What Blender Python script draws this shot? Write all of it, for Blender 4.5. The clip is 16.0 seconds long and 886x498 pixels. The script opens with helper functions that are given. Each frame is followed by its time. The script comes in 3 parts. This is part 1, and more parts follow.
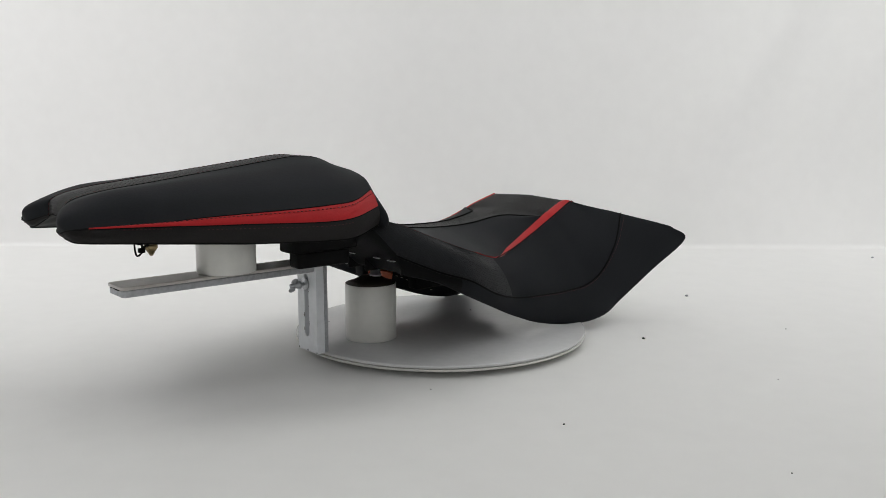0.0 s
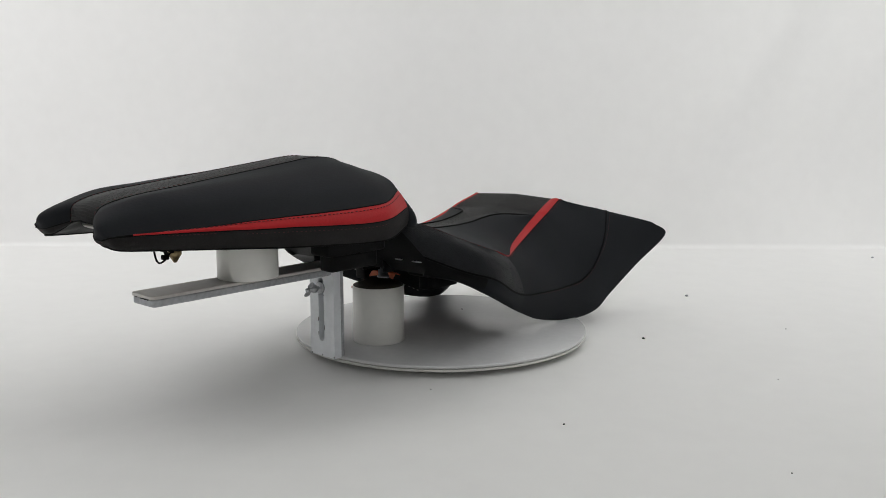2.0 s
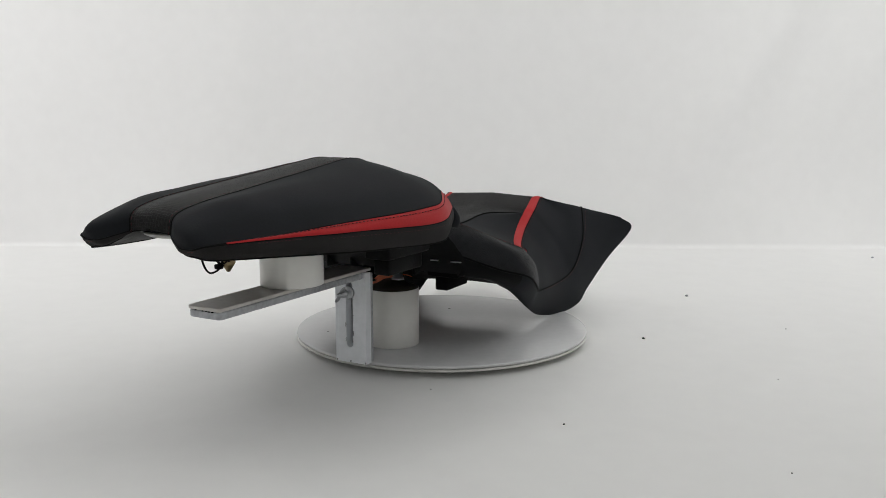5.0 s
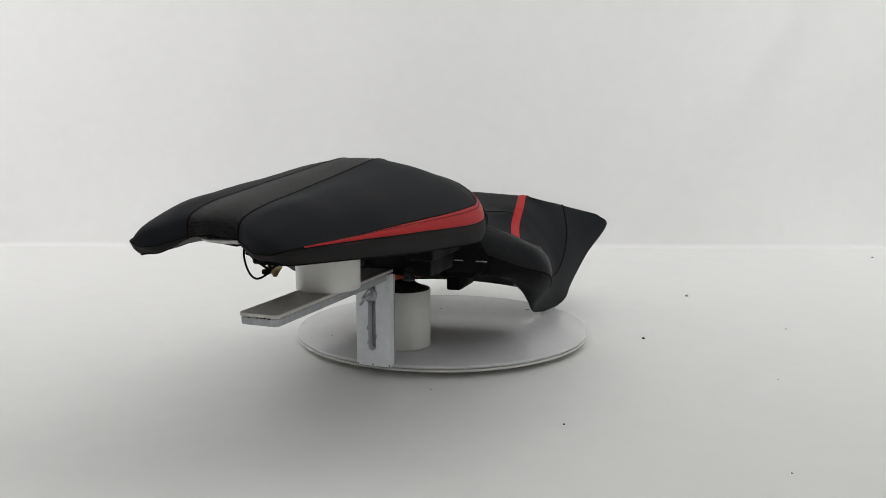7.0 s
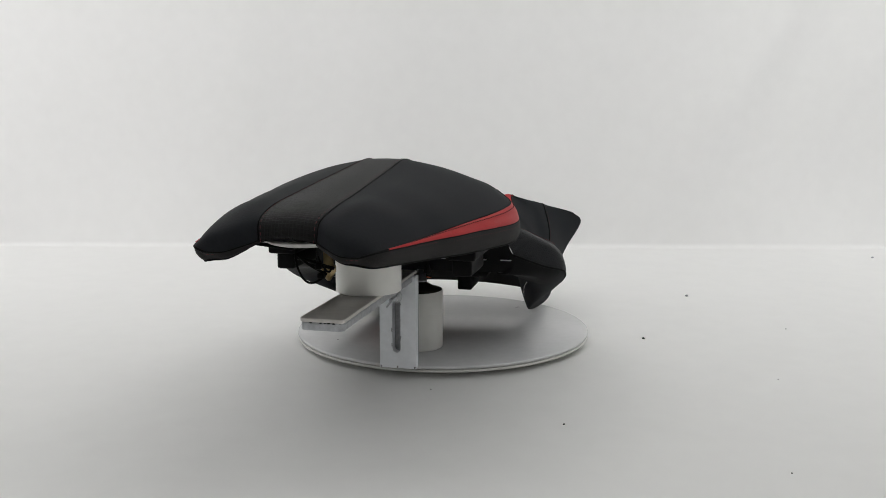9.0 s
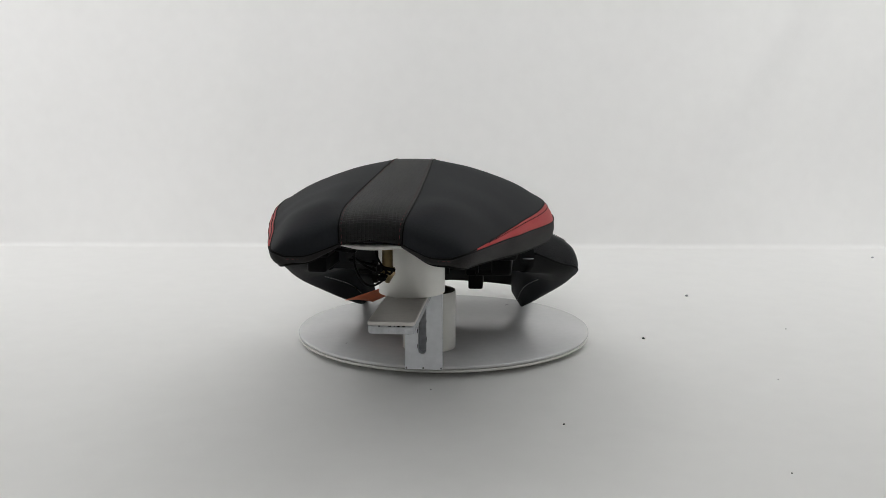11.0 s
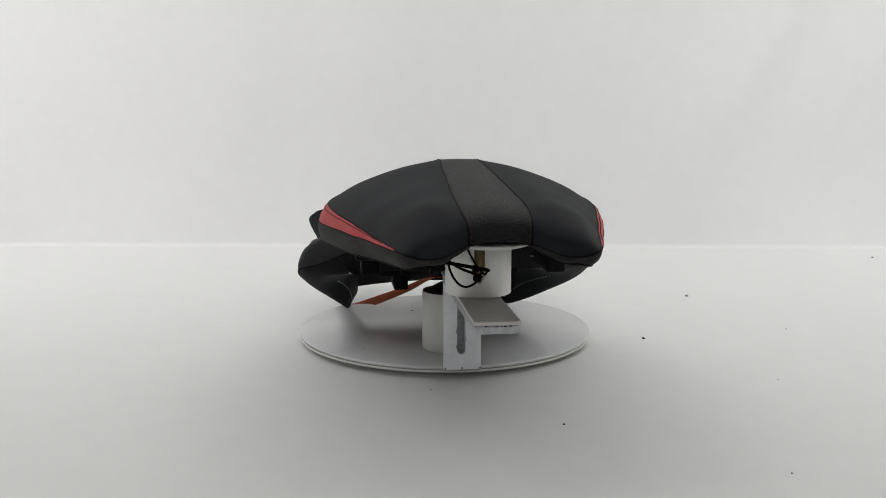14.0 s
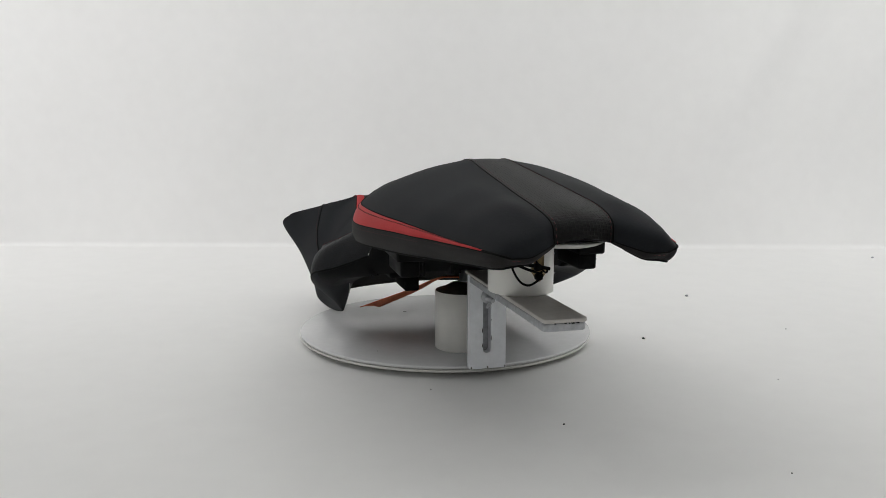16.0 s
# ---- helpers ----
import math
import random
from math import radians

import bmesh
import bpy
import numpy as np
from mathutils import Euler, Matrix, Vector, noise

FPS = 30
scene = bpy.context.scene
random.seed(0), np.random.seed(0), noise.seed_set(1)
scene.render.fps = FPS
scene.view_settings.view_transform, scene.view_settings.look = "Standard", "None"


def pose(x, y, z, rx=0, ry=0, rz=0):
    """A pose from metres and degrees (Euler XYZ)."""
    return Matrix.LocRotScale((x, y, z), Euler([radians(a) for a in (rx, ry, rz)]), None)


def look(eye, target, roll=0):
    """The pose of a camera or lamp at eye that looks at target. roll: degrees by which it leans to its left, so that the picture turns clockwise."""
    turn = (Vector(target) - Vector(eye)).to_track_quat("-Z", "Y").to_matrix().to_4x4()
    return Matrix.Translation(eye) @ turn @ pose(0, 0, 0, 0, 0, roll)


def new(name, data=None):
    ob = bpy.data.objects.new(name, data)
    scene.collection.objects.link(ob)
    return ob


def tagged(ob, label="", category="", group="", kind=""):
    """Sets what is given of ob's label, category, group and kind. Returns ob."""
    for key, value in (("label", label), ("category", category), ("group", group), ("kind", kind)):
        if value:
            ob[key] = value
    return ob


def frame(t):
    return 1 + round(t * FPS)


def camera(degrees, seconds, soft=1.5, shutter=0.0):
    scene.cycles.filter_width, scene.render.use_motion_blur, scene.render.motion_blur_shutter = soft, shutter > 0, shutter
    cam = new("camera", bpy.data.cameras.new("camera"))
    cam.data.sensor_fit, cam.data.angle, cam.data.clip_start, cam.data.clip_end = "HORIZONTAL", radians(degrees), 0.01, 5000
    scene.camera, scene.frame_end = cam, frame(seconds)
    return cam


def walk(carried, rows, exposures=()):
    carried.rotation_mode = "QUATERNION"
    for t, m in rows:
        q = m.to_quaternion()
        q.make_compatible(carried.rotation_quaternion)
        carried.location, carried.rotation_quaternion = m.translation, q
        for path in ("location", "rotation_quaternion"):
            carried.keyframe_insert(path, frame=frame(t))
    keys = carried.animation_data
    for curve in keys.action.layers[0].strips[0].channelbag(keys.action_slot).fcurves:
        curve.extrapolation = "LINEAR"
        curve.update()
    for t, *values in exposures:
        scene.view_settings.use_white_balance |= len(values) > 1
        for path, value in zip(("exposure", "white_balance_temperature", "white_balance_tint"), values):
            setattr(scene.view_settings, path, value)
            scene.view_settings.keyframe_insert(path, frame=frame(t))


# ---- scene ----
cam = camera(54.68, 16.0, soft=0.6)
EYE = pose(-0.001, -1.0161, 0.2535, 90 - 9.03, 0, 0)
walk(cam, [(0.0, EYE), (16.0, EYE)])

# ---- light ----
FLOOR_Z = -0.014
world = bpy.data.worlds.new("studio_world")
scene.world = world
world.use_nodes = True
world.node_tree.nodes["Background"].inputs[0].default_value = (0.9, 0.93, 1.0, 1)
world.node_tree.nodes["Background"].inputs[1].default_value = 0.3


def area(name, m, sx, sy, watts, colour, spread=180):
    data = bpy.data.lights.new(name, "AREA")
    data.shape, data.size, data.size_y, data.energy, data.color = "RECTANGLE", sx, sy, watts, colour
    data.spread = radians(spread)
    ob = new(name, data)
    ob.matrix_world = m
    return ob


area("ceiling_lamp", look((0.05, 0.0, 2.28), (0.05, 0.0, 0)), 2.6, 0.7, 5.0, (0.972, 0.99, 0.955))
area("softbox_left", look((-1.35, -0.35, 1.95), (-0.5, 0.35, 0.2)), 0.9, 0.9, 5.6, (0.972, 0.985, 0.955))
area("softbox_right", look((1.4, -0.35, 1.95), (0.5, 0.35, 0.2)), 0.9, 0.9, 4.8, (0.972, 0.985, 0.955))
# added pair of unseen fill lights, to brighten the backdrop's outer parts
area("wall_fill_left", look((-1.4, -1.4, 2.05), (-1.5, 0.7, 0.95)), 1.2, 0.9, 12.0, (0.980, 0.975, 0.995), 84)
area("wall_fill_right", look((1.4, -1.4, 2.05), (1.5, 0.7, 0.95)), 1.2, 0.9, 10.6, (0.972, 0.978, 0.995), 84)
# added fill behind the camera: lifts camera-facing sides and the shade underneath
area("front_fill", look((0.0, -2.3, 1.3), (0.0, 0.0, 0.1)), 1.6, 0.9, 3.2, (0.985, 0.985, 0.97))
scene.view_settings.exposure = 0.0

# ---- materials ----


def material(name, colour, rough=0.5, metal=0.0, vary=0.06, grain=0.0, scale=40.0, coat=0.0, spec=0.5):
    """A node material with colour drift at two scales, uneven gloss and fine relief."""
    mat = bpy.data.materials.new(name)
    mat.use_nodes = True
    nt = mat.node_tree
    b = nt.nodes["Principled BSDF"]
    b.inputs["Roughness"].default_value, b.inputs["Metallic"].default_value = rough, metal
    b.inputs["Coat Weight"].default_value = coat
    b.inputs["Specular IOR Level"].default_value = spec
    co = nt.nodes.new("ShaderNodeTexCoord")
    n1, n2 = nt.nodes.new("ShaderNodeTexNoise"), nt.nodes.new("ShaderNodeTexNoise")
    n1.inputs["Scale"].default_value, n2.inputs["Scale"].default_value = scale * 0.2, scale * 6
    n1.inputs["Detail"].default_value, n2.inputs["Detail"].default_value = 4, 3
    for n in (n1, n2):
        nt.links.new(co.outputs["Object"], n.inputs["Vector"])
    mix = nt.nodes.new("ShaderNodeMath")
    mix.operation = "ADD"
    nt.links.new(n1.outputs["Fac"], mix.inputs[0])
    nt.links.new(n2.outputs["Fac"], mix.inputs[1])
    ramp = nt.nodes.new("ShaderNodeMapRange")
    ramp.inputs["From Min"].default_value, ramp.inputs["From Max"].default_value = 0.6, 1.4
    ramp.inputs["To Min"].default_value, ramp.inputs["To Max"].default_value = 1 - vary, 1 + vary
    nt.links.new(mix.outputs[0], ramp.inputs["Value"])
    hsv = nt.nodes.new("ShaderNodeHueSaturation")
    hsv.inputs["Color"].default_value = (*colour, 1)
    nt.links.new(ramp.outputs[0], hsv.inputs["Value"])
    nt.links.new(hsv.outputs[0], b.inputs["Base Color"])
    if grain:
        bump = nt.nodes.new("ShaderNodeBump")
        bump.inputs["Strength"].default_value, bump.inputs["Distance"].default_value = grain, 0.0006
        nt.links.new(n2.outputs["Fac"], bump.inputs["Height"])
        nt.links.new(bump.outputs[0], b.inputs["Normal"])
    return mat


def weave_material(name, dark, light, cell):
    """Embossed carbon-look vinyl: small squares alternating in tone, gloss and height, laid along the panel's own metres."""
    mat = material(name, dark, 0.5, vary=0.1, scale=60, spec=0.14)
    nt = mat.node_tree
    b = nt.nodes["Principled BSDF"]
    uv = nt.nodes.new("ShaderNodeUVMap")
    uv.uv_map = "panel"
    br = nt.nodes.new("ShaderNodeTexBrick")
    br.offset, br.squash = 0.0, 1.0
    for key, value in (("Scale", 100.0), ("Mortar Size", cell * 13), ("Mortar Smooth", 0.9), ("Brick Width", cell * 100), ("Row Height", cell * 100)):
        br.inputs[key].default_value = value
    br.inputs["Color1"].default_value, br.inputs["Color2"].default_value = (*light, 1), (*[0.75 * c for c in light], 1)
    br.inputs["Mortar"].default_value = (*dark, 1)
    nt.links.new(uv.outputs[0], br.inputs["Vector"])
    nt.links.new(br.outputs["Color"], b.inputs["Base Color"])
    bump = nt.nodes.new("ShaderNodeBump")
    bump.invert = True
    bump.inputs["Strength"].default_value, bump.inputs["Distance"].default_value = 0.8, 0.0006
    nt.links.new(br.outputs["Fac"], bump.inputs["Height"])
    nt.links.new(bump.outputs[0], b.inputs["Normal"])
    return mat


VINYL = material("black_vinyl", (0.0148, 0.0162, 0.0186), 0.62, vary=0.13, grain=0.25, scale=90, spec=0.075)
TRIM = material("dark_trim_vinyl", (0.0180, 0.0168, 0.0168), 0.7, vary=0.25, grain=0.5, scale=120, spec=0.15)
CARBON = weave_material("carbon_vinyl", (0.0056, 0.0056, 0.0058), (0.0122, 0.0121, 0.0120), 0.0027)
GRIP = weave_material("carbon_grip_vinyl", (0.0050, 0.0056, 0.0066), (0.0215, 0.0228, 0.0255), 0.0034)
RED = material("red_vinyl", (0.42, 0.014, 0.017), 0.5, vary=0.1, grain=0.3, scale=90, spec=0.22)
PIPING = material("black_piping", (0.002, 0.002, 0.0022), 0.7, spec=0.1)
RED_THREAD = material("red_thread", (0.075, 0.012, 0.016), 0.8)
GREY_CRUMB = material("grey_crumb", (0.40, 0.40, 0.42), 0.8)
DARK_THREAD = material("dark_red_thread", (0.07, 0.012, 0.014), 0.8)
GREY_THREAD = material("pale_staple", (0.45, 0.45, 0.45), 0.4)
PLASTIC = material("black_plastic", (0.0040, 0.0040, 0.0044), 0.5, vary=0.25, grain=0.3, scale=70, spec=0.08)
PAINT = material("white_paint", (0.76, 0.755, 0.745), 0.4, vary=0.05, grain=0.2, scale=25)
GREY_PAINT = material("worn_white_paint", (0.85, 0.87, 0.90), 0.42, vary=0.08, grain=0.5, scale=25)
SLOT_PAINT = material("grey_primer", (0.42, 0.43, 0.45), 0.6, vary=0.3, grain=0.6, scale=40)
# white paint toned darker and warmer: the seat's reflection and shade as colour
ARM_PAINT = material("worn_paint_with_seat_shade", (0.60, 0.575, 0.545), 0.38, vary=0.1, grain=0.4, scale=25)
PVC = material("white_pvc", (0.90, 0.89, 0.85), 0.3, vary=0.03, scale=20)
POT_TOP = material("dark_brown_cap", (0.03, 0.022, 0.018), 0.6, vary=0.3, grain=0.5)
DISC = material("white_disc_board", (0.66, 0.66, 0.665), 0.25, vary=0.05, grain=0.1, scale=18)
DISC_EDGE = material("cream_disc_edge", (0.68, 0.68, 0.65), 0.5, vary=0.08)
STEEL = material("zinc_steel", (0.52, 0.53, 0.55), 0.42, 1.0, vary=0.2, grain=0.3)
BRASS = material("dull_brass", (0.35, 0.27, 0.15), 0.4, 1.0, vary=0.25, grain=0.3)
ORANGE = material("orange_ribbon", (0.62, 0.16, 0.07), 0.6, vary=0.15, grain=0.3)
BASE_PALE = material("pale_foam_edge", (0.5, 0.5, 0.47), 0.7, vary=0.25, grain=0.6)
SHEET = material("white_backdrop_sheet", (0.84, 0.835, 0.825), 0.75, vary=0.02, grain=0.1, scale=6, spec=0.25)
WALLS = material("white_wall_paint", (0.8, 0.8, 0.8), 0.8, vary=0.03)
SPECK = material("dark_crumb", (0.03, 0.03, 0.03), 0.8)

# ---- mesh helpers ----


def mesh_object(name, bm, mat, parent=None, label="", smooth=True):
    data = bpy.data.meshes.new(name)
    bm.normal_update()
    bm.to_mesh(data)
    bm.free()
    data.transform(PLACE[0])
    data.materials.append(mat)
    for p in data.polygons:
        p.use_smooth = smooth
    ob = new(name, data)
    if parent:
        ob.parent = parent
    if label:
        ob["label"] = label
    return ob


PLACE = [Matrix()]      # where the seat now being built sits on the turntable


def part(name, bm, mat, parent, label="", smooth=True):
    return mesh_object(name, bm, mat, parent, label, smooth)


def thing(name, label, category, group=""):
    ob = new(name)
    ob.empty_display_size = 0.02
    return tagged(ob, label, category, group)


def box(x0, x1, y0, y1, z0, z1, bevel=0.001, m=None, segments=2):
    bm = bmesh.new()
    bmesh.ops.create_cube(bm, size=1)
    for v in bm.verts:
        v.co = Vector(((x0 + x1) / 2 + v.co.x * (x1 - x0), (y0 + y1) / 2 + v.co.y * (y1 - y0), (z0 + z1) / 2 + v.co.z * (z1 - z0)))
    if bevel:
        bmesh.ops.bevel(bm, geom=bm.edges[:], offset=bevel, segments=segments, affect="EDGES", profile=0.5)
    if m:
        bm.transform(m)
    return bm


def plate(x0, x1, y0, y1, z0, z1, r, bevel):
    """A flat bar whose far end has rounded corners."""
    bm = bmesh.new()
    ring = [(x1, y1), (x0, y1)]
    ring += [(x0 + r - r * math.cos(a), y0 + r - r * math.sin(a)) for a in (math.pi / 2 * k / 6 for k in range(7))]
    ring += [(x1 - r + r * math.sin(a), y0 + r - r * math.cos(a)) for a in (math.pi / 2 * k / 6 for k in range(7))]
    low, high = ([bm.verts.new((x, y, z)) for x, y in ring] for z in (z0, z1))
    bm.faces.new(low[::-1])
    bm.faces.new(high)
    for k in range(len(ring)):
        q = (k + 1) % len(ring)
        bm.faces.new((low[k], low[q], high[q], high[k]))
    bmesh.ops.recalc_face_normals(bm, faces=bm.faces[:])
    rim = [e for e in bm.edges if abs(e.verts[0].co.z - e.verts[1].co.z) < 1e-6]
    bmesh.ops.bevel(bm, geom=rim, offset=bevel, segments=2, affect="EDGES", profile=0.5)
    return bm


def lathe(profile, centre=(0, 0, 0), n=64, m=None):
    """Turns a closed run of (radius, height) round the upright axis."""
    bm = bmesh.new()
    rings = []
    for r, z in profile:
        if r < 1e-6:
            rings.append([bm.verts.new((0, 0, z))])
        else:
            rings.append([bm.verts.new((r * math.cos(2 * math.pi * k / n), r * math.sin(2 * math.pi * k / n), z)) for k in range(n)])
    for a, b in zip(rings, rings[1:]):
        for k in range(n):
            q = [a[k % len(a)], a[(k + 1) % n % len(a)], b[(k + 1) % n % len(b)], b[k % len(b)]]
            q = list(dict.fromkeys(q))
            if len(q) > 2:
                bm.faces.new(q)
    bmesh.ops.recalc_face_normals(bm, faces=bm.faces[:])
    if m:
        bm.transform(m)
    bm.transform(Matrix.Translation(centre))
    return bm


def spline(points, n, u0=0.0, u1=None):
    """n points on a smooth curve through the control points, between stations u0 and u1."""
    p = [Vector(q) for q in points]
    u1 = len(p) - 1 if u1 is None else u1
    if len(p) == 2:
        return [p[0].lerp(p[1], k / (n - 1)) for k in range(n)]
    ext = [2 * p[0] - p[1], *p, 2 * p[-1] - p[-2]]
    out = []
    for k in range(n):
        u = u0 + k / (n - 1) * (u1 - u0)
        i = min(int(u), len(p) - 2)
        t = u - i
        a, b, c, d = ext[i:i + 4]
        out.append(0.5 * (2 * b + (c - a) * t + (2 * a - 5 * b + 4 * c - d) * t * t + (3 * b - a - 3 * c + d) * t ** 3))
    return out


def tube(points, r, sides=8, samples=0):
    """A round cord along a smooth curve."""
    pts = spline(points, samples or 12 * len(points))
    bm = bmesh.new()
    rings = []
    for k, p in enumerate(pts):
        d = (pts[min(k + 1, len(pts) - 1)] - pts[max(k - 1, 0)]).normalized()
        e = d.cross(Vector((0.13, 0.2, 0.97))).normalized()
        f = d.cross(e)
        rings.append([bm.verts.new(p + r * (math.cos(a) * e + math.sin(a) * f)) for a in (2 * math.pi * s / sides for s in range(sides))])
    for a, b in zip(rings, rings[1:]):
        for s in range(sides):
            bm.faces.new((a[s], a[(s + 1) % sides], b[(s + 1) % sides], b[s]))
    bm.faces.new(rings[0][::-1])
    bm.faces.new(rings[-1])
    bmesh.ops.recalc_face_normals(bm, faces=bm.faces[:])
    return bm


def flip(points):
    return [(-x, y, z) for x, y, z in points]


def loft(rails, nu, nv, bulges=(), mirror=False, u0=0.0, u1=None, flat_end=False, flat_start=False, j0=0, j1=None):
    """A panel over two or more rails, rear to front, or over the strips j0 to j1 of a smooth skin. bulges: how far each strip between two rails swells out; none: one smooth skin over all rails."""
    lines = [spline(r, nu, u0, u1) for r in rails]
    bm = bmesh.new()
    layer = bm.loops.layers.uv.new("panel")
    rows = []
    for i in range(nu):
        if not bulges:
            rows.append(spline([ln[i] for ln in lines], nv * (len(lines) - 1) + 1)[nv * j0:nv * (len(lines) - 1 if j1 is None else j1) + 1])
            continue
        row = []
        for j in range(len(lines) - 1):
            a, b = lines[j][i], lines[j + 1][i]
            along = lines[j][min(i + 1, nu - 1)] - lines[j][max(i - 1, 0)] + lines[j + 1][min(i + 1, nu - 1)] - lines[j + 1][max(i - 1, 0)]
            nrm = along.cross(b - a)
            nrm = nrm.normalized() if nrm.length > 1e-9 else Vector((0, 0, 1))
            for k in range(nv + (j == len(lines) - 2)):
                v = k / nv
                swell = bulges[j] * (min(1, 2.5 * (1 - i / (nu - 1))) if flat_end else 1) * (min(1, 8 * i / (nu - 1)) if flat_start else 1)
                row.append(a.lerp(b, v) - nrm * swell * 4 * v * (1 - v))
        rows.append(row)
    sx = -1 if mirror else 1
    grid = [[bm.verts.new((sx * q.x, q.y, q.z)) for q in row] for row in rows]
    mid = len(rows[0]) // 2
    run = [0.0]
    for i in range(1, nu):
        run.append(run[-1] + (rows[i][mid] - rows[i - 1][mid]).length)
    cross = []
    for row in rows:
        c = [0.0]
        for j in range(1, len(row)):
            c.append(c[-1] + (row[j] - row[j - 1]).length)
        cross.append(c)
    for i in range(nu - 1):
        for j in range(len(rows[0]) - 1):
            q = [(i, j), (i, j + 1), (i + 1, j + 1), (i + 1, j)]
            co = [grid[a][b].co for a, b in q]
            if (co[0] - co[2]).cross(co[1] - co[3]).length < 1e-12:
                continue
            f = bm.faces.new([grid[a][b] for a, b in (q if mirror else q[::-1])])
            for lp, (a, b) in zip(f.loops, q if mirror else q[::-1]):
                lp[layer].uv = (run[a], cross[a][b])
    bmesh.ops.remove_doubles(bm, verts=bm.verts[:], dist=1e-6)
    return bm


def stitches(points, gap, length, r, mat, parent, name="stitching", lift=0.0006, mirror=False, face=(0.55, -0.45, 0.7)):
    """One sewn row: short rounded threads along a seam."""
    pts = spline(points, 300)
    bm = bmesh.new()
    run, last = 0.0, -1.0
    for a, b in zip(pts, pts[1:]):
        run += (b - a).length
        if run - last < gap:
            continue
        last = run
        d = (b - a).normalized()
        up = Vector(face).normalized()
        side = d.cross(up).normalized()
        up = side.cross(d)
        c = a + up * lift
        ring = []
        for s, w in ((-0.5, 0.4), (-0.25, 1), (0.25, 1), (0.5, 0.4)):
            ring.append([bm.verts.new(c + d * length * s + w * r * (math.cos(q) * side + math.sin(q) * up)) for q in (0.0, 1.57, 3.14, 4.71)])
        for p, q in zip(ring, ring[1:]):
            for k in range(4):
                bm.faces.new((p[k], p[(k + 1) % 4], q[(k + 1) % 4], q[k]))
        bm.faces.new(ring[0])
        bm.faces.new(ring[-1])
    if mirror:
        bm.transform(Matrix.Scale(-1, 4, (1, 0, 0)))
    bmesh.ops.recalc_face_normals(bm, faces=bm.faces[:])
    return tagged(part(name, bm, mat, parent), kind="stuff")


def cord(points, r, mat, parent, name="piping", mirror=False):
    return part(name, tube(flip(points) if mirror else points, r), mat, parent)


PILLION_AT = pose(-0.0083, 0, 0, 0, 0, -0.5)      # the seats' middle planes lie a little beside the turntable's axis
RIDER_AT = pose(-0.009, 0, 0, 0, 0, 1.0)

# ---- studio ----


def backdrop_sheet():
    """One white sheet: level under the turntable, a short cove, then upright with soft vertical folds."""
    bm = bmesh.new()
    prof = [(-3.0, 0.0)]
    y = -2.6
    while y < 0.65:
        prof.append((y, 0.0))
        y += 0.1
    for k in range(9):
        a = math.pi / 2 * k / 8
        prof.append((0.682 + 0.01 * math.sin(a), 0.01 * (1 - math.cos(a))))
    z = 0.03
    while z < 2.2:
        prof.append((0.692 + 0.02 * z, z))
        z += 0.06
    xs = [-2.4 + 0.03 * k for k in range(161)]
    rows = []
    for py, pz in prof:
        row = []
        for x in xs:
            w = min(1, pz / 0.12)
            fold = 0.010 * math.sin(5.1 * x + 0.7 + 0.5 * pz) + 0.006 * math.sin(13 * x + 1.8 * pz + 1) + 0.02 * noise.noise((x * 2.2, pz * 0.8, 3.0))
            rise = max(0, min(1, (pz - 0.1) / 0.2))
            crease = rise * (0.024 * math.exp(-((x - 0.58 - 0.55 * (pz - 0.3)) / 0.05) ** 2) + 0.020 * math.exp(-((x - 0.80 - 0.45 * (pz - 0.3)) / 0.045) ** 2)
                             + 0.012 * math.exp(-((x + 0.42 - 0.1 * pz) / 0.06) ** 2) + 0.010 * math.exp(-((x + 0.05 + 0.1 * pz) / 0.09) ** 2))
            row.append(bm.verts.new((x, py - w * (fold + crease) - (0.021 * x if py > 0.3 else 0), pz + FLOOR_Z)))
        rows.append(row)
    for a, b in zip(rows, rows[1:]):
        for k in range(len(xs) - 1):
            bm.faces.new((a[k], a[k + 1], b[k + 1], b[k]))
    ob = mesh_object("backdrop", bm, SHEET)
    solid = ob.modifiers.new("thickness", "SOLIDIFY")
    solid.thickness, solid.offset = 0.002, -1
    return tagged(ob, "white seamless backdrop sheet with soft vertical folds", "backdrop", kind="structure")


def room():
    # unseen shell, added to close the set and bounce the lamps' light
    for name, b, what in (
        ("floor", (-2.5, 2.5, -3.1, 1.2, FLOOR_Z - 0.06, FLOOR_Z - 0.004), "floor"),
        ("ceiling", (-2.5, 2.5, -3.1, 1.2, 2.3, 2.36), "ceiling"),
        ("wall_north", (-2.5, 2.5, 1.2, 1.26, FLOOR_Z, 2.3), "wall"),
        ("wall_south", (-2.5, 2.5, -3.16, -3.1, FLOOR_Z, 2.3), "wall"),
        ("wall_west", (-2.56, -2.5, -3.1, 1.2, FLOOR_Z, 2.3), "wall"),
        ("wall_east", (2.5, 2.56, -3.1, 1.2, FLOOR_Z, 2.3), "wall"),
    ):
        tagged(mesh_object(name, box(*b, bevel=0), WALLS, smooth=False), "plain white painted " + what + " added round the studio, out of view", what, kind="structure")


backdrop_sheet()
room()

# ---- turntable and stand ----


